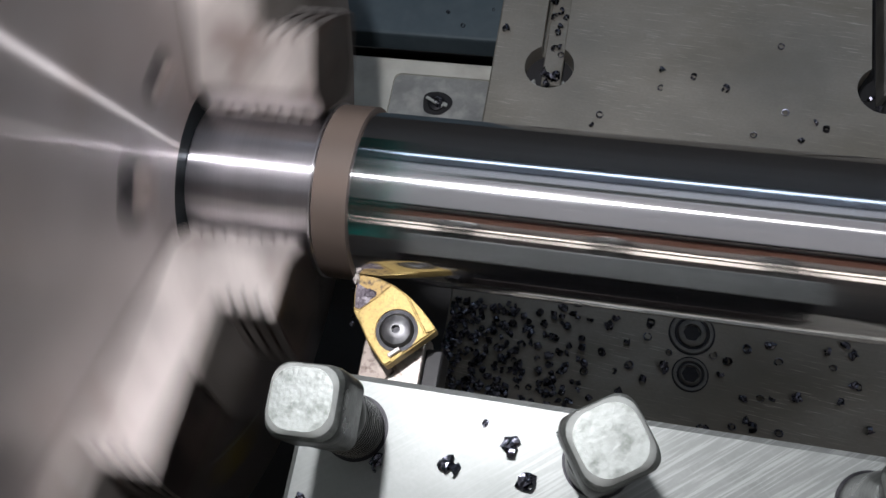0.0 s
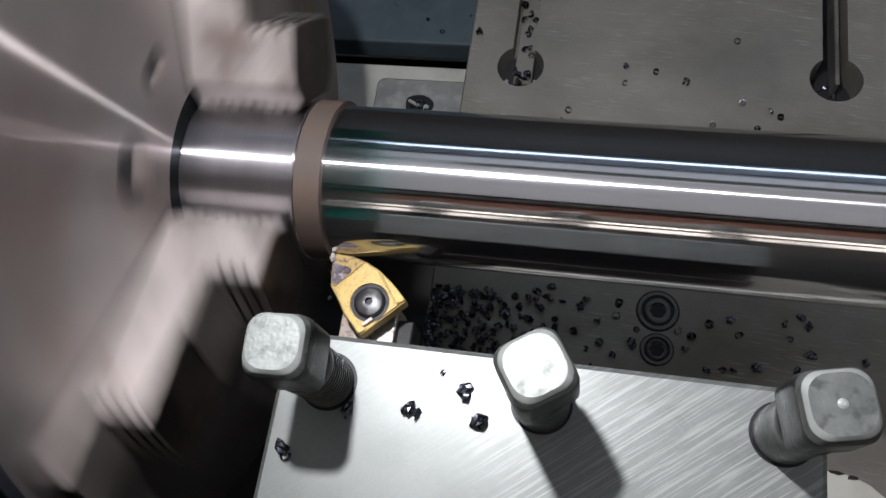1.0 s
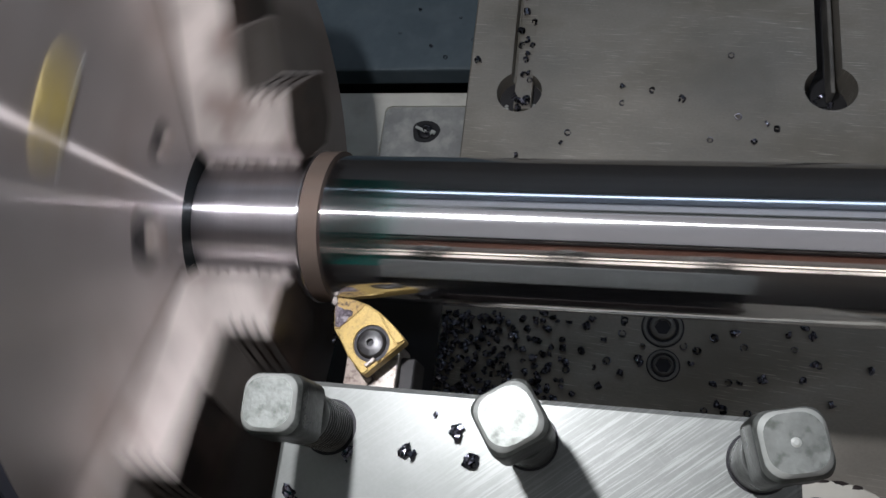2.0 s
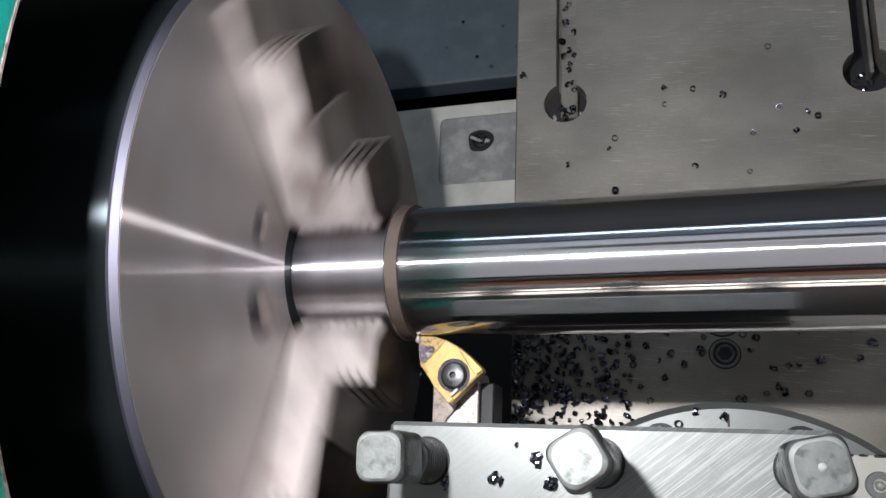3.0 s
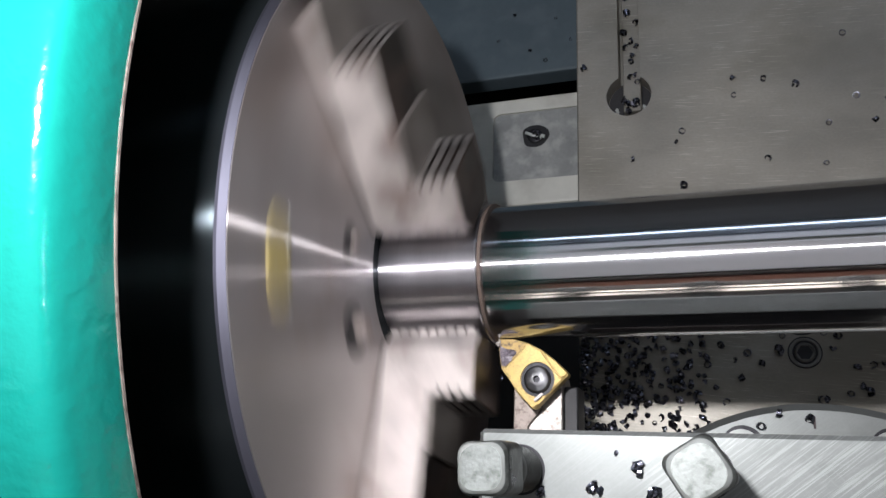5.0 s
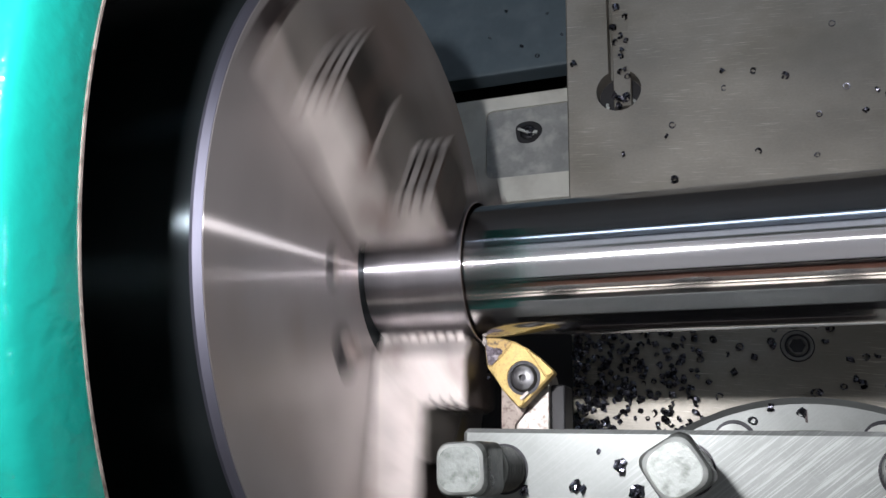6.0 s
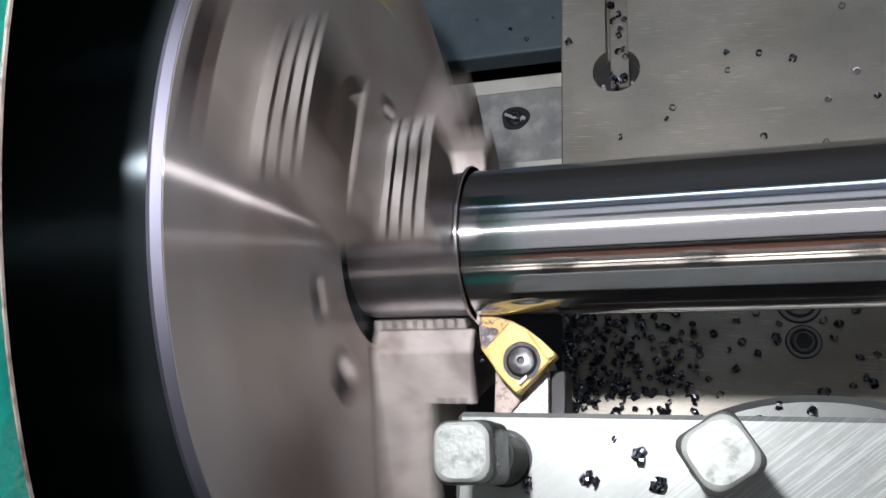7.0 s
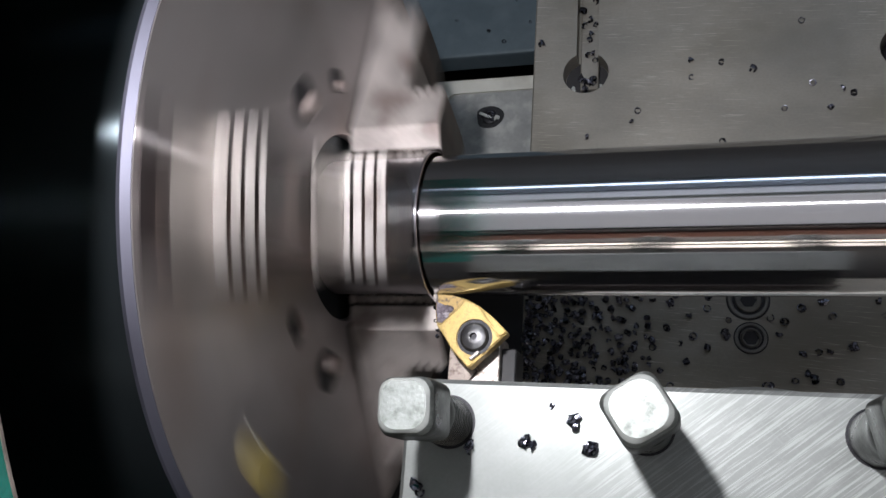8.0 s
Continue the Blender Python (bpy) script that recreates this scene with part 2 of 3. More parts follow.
def cut(ob, bms):
    """Cuts the given solids out of a mesh object."""
    for bm in bms:
        me = bpy.data.meshes.new("cutter")
        bm.to_mesh(me)
        bm.free()
        c = new("cutter", me)
        c.matrix_world = ob.matrix_world.copy()
        mod = ob.modifiers.new("cut", "BOOLEAN")
        mod.object, mod.operation, mod.solver = c, "DIFFERENCE", "EXACT"
        dg = bpy.context.evaluated_depsgraph_get()
        done = bpy.data.meshes.new_from_object(ob.evaluated_get(dg))
        ob.modifiers.clear()
        old = ob.data
        ob.data = done
        done.name = ob.name
        bpy.data.meshes.remove(old)
        bpy.data.objects.remove(c)
        bpy.data.meshes.remove(me)
    return ob


def disc_cut(x, y, r, z0, z1, n=40):
    bm = lathe([(z0, r), (z1, r)], n, "z")
    bmesh.ops.translate(bm, verts=bm.verts[:], vec=(x, y, 0))
    return bm


def screw(name, x, y, z, r, mat, label, category="screw", ring=True, group="", hexr=0.4):
    """A socket screw sunk in a plate: ring, head, socket."""
    e = empty(name, pose(x, y, z), label, category, group)
    part("groove", lathe([(0.00012, r * 1.04), (0.00022, r * 1.04)], 32, "z"), BLACK, e)
    if ring:
        part("seat_ring", lathe([(0.0002, r * 0.76), (0.0009, r * 0.79), (0.0009, r * 0.94), (0.0002, r * 0.96)], 32, "z", True), SLOT, e)
    part("head", lathe([(0.0001, r * 0.64), (0.0012, r * 0.62), (0.0016, r * 0.54), (0.0016, r * hexr), (0.0003, r * hexr)], 24, "z"), mat, e, smooth=True)
    part("socket", lathe([(0.0004, r * hexr * 0.97), (0.00055, r * hexr * 0.97)], 6, "z"), BLACK, e)
    return e


RIDERS = []


def rides(ob):
    """Marks a thing that travels with the carriage."""
    RIDERS.append(ob)
    return ob


# ---------------------------------------------------------------- room
room = tagged(part("floor", box(-2.5, 3.0, -2.5, 2.0, -1.05, -0.95), FLOOR), "dark grey concrete workshop floor", "floor", kind="structure")
tagged(part("ceiling", box(-2.5, 3.0, -2.5, 2.0, 2.2, 2.3), CEIL), "grey workshop ceiling", "ceiling", kind="structure")
for nm, b in (("wall_north", (-2.5, 3.0, 2.0, 2.1)), ("wall_south", (-2.5, 3.0, -2.6, -2.5)), ("wall_west", (-2.6, -2.5, -2.5, 2.0)), ("wall_east", (3.0, 3.1, -2.5, 2.0))):
    tagged(part(nm, box(*b, -0.95, 2.2), WALL), "plain grey workshop wall", "wall", kind="structure")

for y, half, glow in ((1.13, 0.042, GLOW), (-1.78, 0.030, WARM)):
    tube = empty("ceiling_light", pose(0.3, y, 2.2), "long white fluorescent light hung from the ceiling", "ceiling light", "ceiling lights")
    part("tray", box(-1.3, 1.3, -0.02, 0.02, -0.05, 0.0), WALL, tube)
    part("tube", box(-1.25, 1.25, -half, half, -0.72, -0.68, 0.01), glow, tube)
    for x in (-0.9, 0.9):
        part("hanger", box(x - 0.005, x + 0.005, -0.005, 0.005, -0.68, -0.05), WALL, tube)
# unseen beams, added for the red and dark bands in the bar
tagged(part("ceiling_beam", box(-2.5, 3.0, -1.80, -1.42, 2.02, 2.2), REDOX), "unseen red painted beam, added for the bar's red band", "beam", kind="structure")
for y, half in ((-1.12, 0.03),):
    tagged(part("ceiling_beam", box(-2.5, 3.0, y - half, y + half, 2.10, 2.2), DARK), "unseen dark narrow beam, added for the bar's reflections", "beam", kind="structure")
# unseen glowing panel, added to lighten what the bar reflects
for y0, y1 in ((-1.08, 1.02),):
    tagged(part("roof_light", box(-2.3, 2.8, y0 + 0.005, y1 - 0.005, 2.185, 2.196), GLOW_PANEL), "long unseen glowing panel, added for the bar's reflections", "roof light", kind="structure")
# duct out of view, added to break up the grey that the bar mirrors
duct = empty("ceiling_duct", pose(0.0, 0.52, 1.95), "unseen cream duct, added for the bar's reflections", "duct")
for x0, x1 in ((-2.4, -0.5), (-0.3, 1.1), (1.2, 2.9)):
    part("duct_length", box(x0, x1, -0.07, 0.07, -0.06, 0.06, 0.01), CREAM, duct)
for x in (-1.5, 0.4, 2.0):
    part("hanger", box(x - 0.006, x + 0.006, -0.006, 0.006, 0.06, 0.25), DARK, duct)
# window out of view, added for the cream patches along the bar
window = empty("window_1", pose(0.3, -2.5, 1.70), "long unseen window with three cream glowing panes, added for reflections", "window", kind="structure")
for x0, x1 in ((-1.5, -0.62), (-0.35, 0.42), (0.60, 1.70)):
    part("pane", box(x0, x1, 0.004, 0.012, -0.13, 0.13), SKY, window)
for z in (-0.15, 0.15):
    part("window_frame", box(-2.0, 2.0, 0.0, 0.03, z - 0.02, z + 0.02), DARK, window)

# ---------------------------------------------------------------- machine structure
bed = tagged(part("lathe_bed", box(-0.55, 1.2, -0.17, 0.20, -0.95, -0.14, 0.004), DARK), "dark oily cast iron lathe bed below the carriage", "lathe bed", kind="structure")

head = empty("headstock", pose(-0.36, 0, 0), "green painted cast headstock housing behind the chuck", "headstock")
part("housing", box(-0.20, 0.14, -0.18, 0.18, -0.14, 0.30, 0.02, 3), GREEN, head, smooth=True)

for place, target, watts, bulb in LAMPS:
    work_lamp = empty("work_lamp", pose(*place), "small black lamp hanging on a thin rod", "lamp", "work lamps over the lathe")
    grow = bulb / 0.0055
    part("shade", lathe([(z * grow, r * grow) for z, r in ((0.006, 0.0085), (0.012, 0.0095), (0.030, 0.0090), (0.034, 0.0045), (0.032, 0.003), (0.028, 0.0075), (0.012, 0.0080), (0.007, 0.0072))], 32, "z", True), BLACK, work_lamp, smooth=True)
    part("arm", box(-0.0025, 0.0025, -0.0025, 0.0025, 0.033 * grow, 2.2 - place[2], 0.0008), BLACK, work_lamp)

# chuck guard: a hood bent round the chuck
guard = empty("chuck_guard", pose(0, 0, AXIS), "glossy green painted sheet metal hood over the chuck", "chuck guard")


def bent(prof, a0, a1, n=72):
    """A profile of (x, r) swept round the spindle axis from angle to angle."""
    bm = bmesh.new()
    rows = []
    for k in range(n + 1):
        a = radians(a0 + (a1 - a0) * k / n)
        rows.append([bm.verts.new((x, r * math.cos(a), r * math.sin(a))) for x, r in prof])
    for u, v in zip(rows, rows[1:]):
        for k in range(len(prof)):
            j = (k + 1) % len(prof)
            bm.faces.new((u[k], u[j], v[j], v[k]))
    bm.faces.new(rows[0])
    bm.faces.new(rows[-1])
    bmesh.ops.recalc_face_normals(bm, faces=bm.faces[:])
    return bm


GX, GR = -0.0244, 0.1477
shell = [(-0.21, GR - 0.004), (-0.21, GR + 0.0134)]
shell += [(GX - dx, GR + dr) for dx, dr in ((0.060, 0.0135), (0.020, 0.0116), (0.0044, 0.0101), (0.0028, 0.0098), (0.0018, 0.0093), (0.0011, 0.0087), (0.0006, 0.0079), (0.0003, 0.0069), (0.0001, 0.0056), (0.0, -0.0036))]
shell += [(GX - 0.0002, GR - 0.0041)]
part("hood", bent(shell, 35, 165), GREEN, guard, smooth=True)
part("bare_edge", bent([(GX - 0.0006, GR - 0.0044), (GX - 0.0003, GR - 0.0040), (GX + 0.0001, GR - 0.0040), (GX + 0.0001, GR - 0.0044)], 35, 165), STAIN, guard, "thin brown edge where the paint has worn off", True)

# ---------------------------------------------------------------- chuck
FACE_X = -0.037
spin = pose(0, 0, AXIS)
chuck = empty("lathe_chuck", spin, "spinning steel three jaw lathe chuck with turned face", "chuck")
# near black body colour includes the hood's shade on the polished side
part("body", lathe([(-0.125, 0.0215), (-0.125, 0.096), (-0.121, 0.0996), (-0.0405, 0.0999), (-0.0392, 0.0997)], 128), SIDE, chuck, "polished chuck side, darkened for the hood's shade", True)
part("face_plate", lathe([(-0.0415, 0.0275), (-0.0400, 0.0984), (FACE_X, 0.0984), (FACE_X, 0.0280), (FACE_X - 0.0008, 0.0275)], 128, closed=True), FACE, chuck, "bright chamfered turned face", True)


part("rim", lathe([(-0.0394, 0.0984), (-0.0394, 0.0999), (-0.0386, 0.0999), (FACE_X - 0.0002, 0.0987), (FACE_X - 0.0003, 0.0984)], 128, closed=True), RIM, chuck, "bright chamfered rim", True)


def jaw_profile():
    """The jaw's stepped side: (x, r)."""
    def teeth(r, xa, xb):
        out, k, d = [], 3, 0.0016
        w = (xb - xa) / (2 * k + 1.5)
        out.append((xa, r))
        x = xa + 0.9 * (1 if xb > xa else -1) * abs(w)
        s = 1 if xb > xa else -1
        for _ in range(k):
            out += [(x, r), (x + s * 0.12 * abs(w), r - d), (x + s * 0.50 * abs(w), r - d), (x + s * 0.62 * abs(w), r)]
            x += s * 2 * abs(w)
        out.append((xb, r))
        return out
    p = [(FACE_X, 0.0222), (-0.0088, 0.0222)]
    p += [(-0.0088, 0.0410), (-0.0092, 0.0415)]
    p += teeth(0.0415, -0.0100, -0.0215)
    p += teeth(0.0775, -0.0215, -0.0335)
    p += [(-0.0335, 0.092), (FACE_X, 0.092)]
    return p


JAW_HALF = 0.0132


def jaw():
    e = new("jaw")
    e.parent = chuck
    bm = bmesh.new()
    prof = jaw_profile()

    def half(r):
        return JAW_HALF if r > 0.026 else 0.0066 + (JAW_HALF - 0.0066) * (r - 0.0205) / 0.0055
    a = [bm.verts.new((x, -half(r), r)) for x, r in prof]
    b = [bm.verts.new((x, half(r), r)) for x, r in prof]
    # inner shoulders where the tip narrows
    ia = [bm.verts.new((x, -JAW_HALF, 0.0275)) for x in (FACE_X, -0.0088)]
    ib = [bm.verts.new((x, JAW_HALF, 0.0275)) for x in (FACE_X, -0.0088)]
    n = len(prof)
    bm.faces.new([ia[0], ia[1]] + a[2:])
    bm.faces.new(list(reversed([ib[0], ib[1]] + b[2:])))
    bm.faces.new((a[0], a[1], ia[1], ia[0]))
    bm.faces.new((b[1], b[0], ib[0], ib[1]))
    for k in range(1, n - 1):
        if k == 1:
            bm.faces.new((a[1], b[1], ib[1], b[2], a[2], ia[1]))
            continue
        bm.faces.new((a[k], b[k], b[k + 1], a[k + 1]))
    bm.faces.new((a[n - 1], b[n - 1], ib[0], b[0], a[0], ia[0]))
    bm.faces.new((a[0], b[0], b[1], a[1]))
    bmesh.ops.recalc_face_normals(bm, faces=bm.faces[:])
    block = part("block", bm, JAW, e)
    block.data.materials.append(DARK_JAW)
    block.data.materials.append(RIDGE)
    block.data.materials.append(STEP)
    # tone by facing: pale flanks, dark brown steps, bright ridge tops, grey outer step
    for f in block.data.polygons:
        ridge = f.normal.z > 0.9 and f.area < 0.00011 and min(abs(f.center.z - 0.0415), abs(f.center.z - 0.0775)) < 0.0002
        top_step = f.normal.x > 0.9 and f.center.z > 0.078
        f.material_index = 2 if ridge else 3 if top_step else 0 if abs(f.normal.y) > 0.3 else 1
    # gripping teeth towards the bar
    for k in range(9):
        x = -0.0128 - k * 0.0030
        part("grip_tooth", box(x - 0.00118, x + 0.00118, -0.0068, 0.0068, 0.0198, 0.0226), JAW, e)
    part("relief_step", box(-0.0217, -0.0200, -JAW_HALF * 0.97, JAW_HALF * 0.97, 0.0414, 0.0570, 0.0004, 1), STEP, e, "raised step between the ridges")
    # dark slide way the jaw runs in
    part("jaw_way", box(FACE_X - 0.001, FACE_X + 0.0004, -0.0140, 0.0140, 0.026, 0.0965), GROOVE, e)
    return e


first = jaw()
for k in (1, 2):
    made = {}
    for o in (first, *first.children_recursive):
        c = o.copy()
        scene.collection.objects.link(c)
        made[o] = c
        c.parent = made.get(o.parent, o.parent)
    made[first].matrix_basis = pose(0, 0, 0, 120 * k)
for k in range(3):
    for off, size in ((-48, 1.0), (40, 0.6)):
        a = radians(90 + off + 120 * k)
        spot = pose(0, 0.0435 * math.cos(a), 0.0435 * math.sin(a))
        part("screw_hole", lathe([(FACE_X - 0.0003, 0.0062 * size), (FACE_X + 0.0002, 0.0062 * size), (FACE_X + 0.0003, 0.0059 * size)], 28), DARK, chuck, "dark counterbore", True, spot)
        part("face_screw", lathe([(FACE_X, 0.0028 * size), (FACE_X + 0.0030 * size, 0.0028 * size), (FACE_X + 0.0035 * size, 0.0023 * size)], 24), JAW, chuck, "bright screw end", True, pose(0, 0.0420 * math.cos(a), 0.0420 * math.sin(a)))
a = radians(90 + 50)
part("paint_mark", lathe([(FACE_X, 0.0066), (FACE_X + 0.0005, 0.0065), (FACE_X + 0.0006, 0.006)], 28), YELLOW, chuck, "yellow paint mark", m=pose(0, 0.079 * math.cos(a), 0.079 * math.sin(a), 50) @ Matrix.Diagonal((1, 1.4, 0.8, 1)))
part("key_slot_edge", box(FACE_X, FACE_X + 0.0004, -0.0085, 0.0085, 0.0742, 0.0749), EDGE, chuck, "bright worn edge", m=pose(0, 0, 0, 50))

# ---------------------------------------------------------------- workpiece
work = empty("round_bar", spin, "polished steel round bar being turned in the chuck", "workpiece")
part("turned_bar", lathe([(SHOULDER - 0.0005, RAD - 0.001), (SHOULDER, RAD), (0.33, RAD), (0.3305, RAD - 0.0005)], 160), BAR, work, "mirror bright turned surface", True)
part("gripped_end", lathe([(-0.12, 0.0199), (SHOULDER - 0.0010, 0.0199), (SHOULDER - 0.0009, 0.0214), (SHOULDER - 0.0007, 0.0216), (SHOULDER - 0.0003, 0.0216), (SHOULDER - 0.0001, 0.0213)], 128), SHAFT, work, "duller turned end held by the jaws", True)
RINGS = []
RING_N, RING_W = 14, 0.0006
for k in range(RING_N):
    r = 0.0213 + 0.000004 * k
    x0 = SHOULDER + 0.0080 / RING_N * k
    ring = part("skin_ring", lathe([(0.0, RAD - 0.002), (0.0, r - 0.00002), (0.00002, r), (RING_W - 0.00002, r), (RING_W, r - 0.00002), (RING_W, RAD - 0.002)], 128, closed=True), SKIN, work, "brown rusty uncut skin", True)
    RINGS.append((ring, x0))

# ---------------------------------------------------------------- carriage: cross slide
slide = part("cross_slide", box(0.005, 0.27, -0.19, 0.30, -0.045, 0.0, 0.0006, 1), PLATE)
tagged(slide, "grey scraped cast iron cross slide with two slots", "cross slide", kind="structure")
cut(slide, [disc_cut(0.0285, 0.1075, 0.0100, -0.009, 0.01), box(0.0242, 0.0338, 0.1075, 0.31, -0.008, 0.01),
            disc_cut(0.1558, 0.1085, 0.0102, -0.016, 0.01), box(0.1507, 0.1605, 0.1085, 0.31, -0.016, 0.01)])
rides(slide)
# hole bottoms coloured near black in place of the shade of their depth
for x, y, r, z in ((0.0285, 0.1075, 0.0098, -0.009), (0.1558, 0.1085, 0.0100, -0.016)):
    pit = part("oily_hole_bottom", lathe([(z, r), (z + 0.0004, r)], 32, "z"), DARK, slide, m=pose(x, y, 0))
part("slot_floor", box(0.0257, 0.0337, 0.1012, 0.299, -0.0085, -0.0040, 0.0004, 1), PLATE, slide, "pale slot floor running into the hole")
# floor strip blackened for the shade deep in the second slot
part("dark_slot_floor", box(0.1509, 0.1603, 0.1085, 0.299, -0.0158, -0.0150), DARK, slide, "slot floor painted black for deep shade")
part("slot_rib", box(0.1572, 0.1590, 0.1100, 0.299, -0.0150, -0.0060, 0.0003, 1), SLOT, slide, "thin pale rib in the dark slot")
saddle = part("saddle", box(-0.16, 0.20, 0.080, 0.1435, -0.11, -0.0605, 0.002, 2), CREAM)
tagged(saddle, "cream painted saddle wing with a sunk panel", "saddle", kind="structure")
rounded = []
for cx, cy, a0 in ((0.02, 0.131, 0), (-0.0495, 0.131, 90), (-0.0495, 0.0985, 180), (0.02, 0.0985, 270)):
    rounded += [(cx + 0.0040 * math.cos(radians(a0 + s * 15)), cy + 0.0040 * math.sin(radians(a0 + s * 15))) for s in range(7)]
cut(saddle, [prism(rounded, -0.0622, -0.05)])
rides(saddle)
pan = part("recess_floor", prism(rounded, -0.0624, -0.0618), RECESS)
pan.parent = saddle
pan.scale = (0.997, 1, 1)
cover = rides(tagged(part("rear_cover", box(-0.30, 0.25, 0.1572, 0.42, -0.075, -0.060, 0.0015, 2), BLUE), "flat blue grey painted rear cover plate", "cover", kind="structure"))
plug = rides(empty("saddle_screw", pose(-0.0296, 0.1200, -0.0618), "black oily socket screw sunk in the saddle panel", "screw"))
part("hole", prism([(0.0074 * (1 + 0.10 * math.sin(3 * u + 1)) * math.cos(u), 0.0070 * (1 + 0.08 * math.cos(2 * u)) * math.sin(u)) for u in (k * math.pi / 16 for k in range(32))], 0.0001, 0.0004), DARK, plug, "oily black hole")
part("head", lathe([(0.0003, 0.0044), (0.0012, 0.0042), (0.0016, 0.0034), (0.0016, 0.0022), (0.0006, 0.0022)], 24, "z"), BLACK, plug, smooth=True)
sliver = rides(empty("bright_chip", pose(-0.0300, 0.1196, -0.0598, 8, 6, -24), "bright bent chip lying across the saddle screw", "chip"))
part("shard", box(-0.0052, 0.0046, -0.0008, 0.0008, -0.0004, 0.0005, 0.0003, 1), EDGE, sliver)
part("bent_end", box(0.0036, 0.0062, 0.0004, 0.0024, -0.0004, 0.0009, 0.0003, 1), EDGE, sliver)
rides(screw("slide_screw", 0.0921, 0.0044, 0.0, 0.0077, SLOT, "large socket screw flush in the cross slide", group="cross slide screws"))
rides(screw("slide_screw", 0.0926, -0.0103, 0.0, 0.0060, SLOT, "small socket screw flush in the cross slide", group="cross slide screws", hexr=0.5))

# swivel base and compound under the tool post
swivel = rides(empty("swivel_base", pose(0.092, -0.117, 0.0), "round grey swivel base under the tool post", "swivel base"))
part("disc", lathe([(0.0, 0.0855), (0.021, 0.0855), (0.0235, 0.083), (0.0235, 0.074), (0.0228, 0.073), (0.0228, 0.04)], 96, "z"), POST, swivel, smooth=True)
for dx in (-0.024, 0.024):
    part("clamp_pocket", lathe([(0.0233, 0.0074), (0.02362, 0.0074)], 32, "z"), BLACK, swivel, "dark edge of a clamp pocket", m=pose(dx, 0.0700, 0))
    part("pocket_floor", lathe([(0.0234, 0.0066), (0.02385, 0.0066)], 32, "z"), EDGE, swivel, "bright pocket floor", m=pose(dx - 0.0004, 0.0694, 0))
part("index_line", box(-0.0004, 0.0004, 0.0765, 0.0810, 0.0233, 0.0237), GROOVE, swivel)
compound = rides(empty("compound_slide", pose(0.092, -0.117, 0.0), "grey steel compound slide carrying the tool post", "compound slide"))
corner = [(-0.06, -0.08), (0.073, -0.08)] + [(0.053 + 0.020 * math.cos(radians(k * 15)), 0.0478 + 0.020 * math.sin(radians(k * 15))) for k in range(7)] + [(-0.06, 0.0678)]
part("slide_block", prism(corner, 0.0240, 0.0300, 0.0008, 2), CREAM, compound, "cream painted slide with chipped edge")
part("upper_slide", box(-0.075, 0.018, -0.075, 0.050, 0.0300, 0.0600, 0.001), POST, compound)
oiler = rides(empty("ball_oiler", pose(0.1383, -0.0591, 0.0300), "small steel ball oiler set in the cream slide", "oiler"))
part("oiler_ring", lathe([(0.0001, 0.0022), (0.0008, 0.0023), (0.0008, 0.0042), (0.0001, 0.0046)], 32, "z", True), POST, oiler)
ball = bmesh.new()
bmesh.ops.create_uvsphere(ball, u_segments=16, v_segments=10, radius=0.0017)
part("ball", ball, EDGE, oiler, "bright steel ball", True)
rng_c = random.Random(3)
for k in range(16):
    px = -0.02 + k * 0.0052
    nick = bmesh.new()
    bmesh.ops.create_icosphere(nick, subdivisions=1, radius=1.0)
    for v in nick.verts:
        v.co *= rng_c.uniform(0.6, 1.2)
    nick.transform(Matrix.Translation((px, 0.0674 if px < 0.052 else 0.0674 - (px - 0.052) ** 2 * 25, 0.0299)) @ Matrix.Diagonal((rng_c.uniform(0.0012, 0.0030), rng_c.uniform(0.0004, 0.0011), 0.0002, 1)))
    part("paint_chip", nick, GROOVE, compound)

# ---------------------------------------------------------------- tool post
post = rides(empty("tool_post", pose(0, 0, 0), "milled steel tool post with scratched top", "tool post"))
TOP = 0.1374
part("top_plate", box(0.0045, 0.112, -0.150, -0.0482, 0.1130, TOP, 0.0011, 1), POST, post, "bright milled top plate")
# column and base in dark steel, painting in the shade below the top plate
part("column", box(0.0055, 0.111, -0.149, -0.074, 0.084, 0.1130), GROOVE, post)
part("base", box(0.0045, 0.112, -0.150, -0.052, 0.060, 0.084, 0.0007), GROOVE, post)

# ---------------------------------------------------------------- clamp bolts


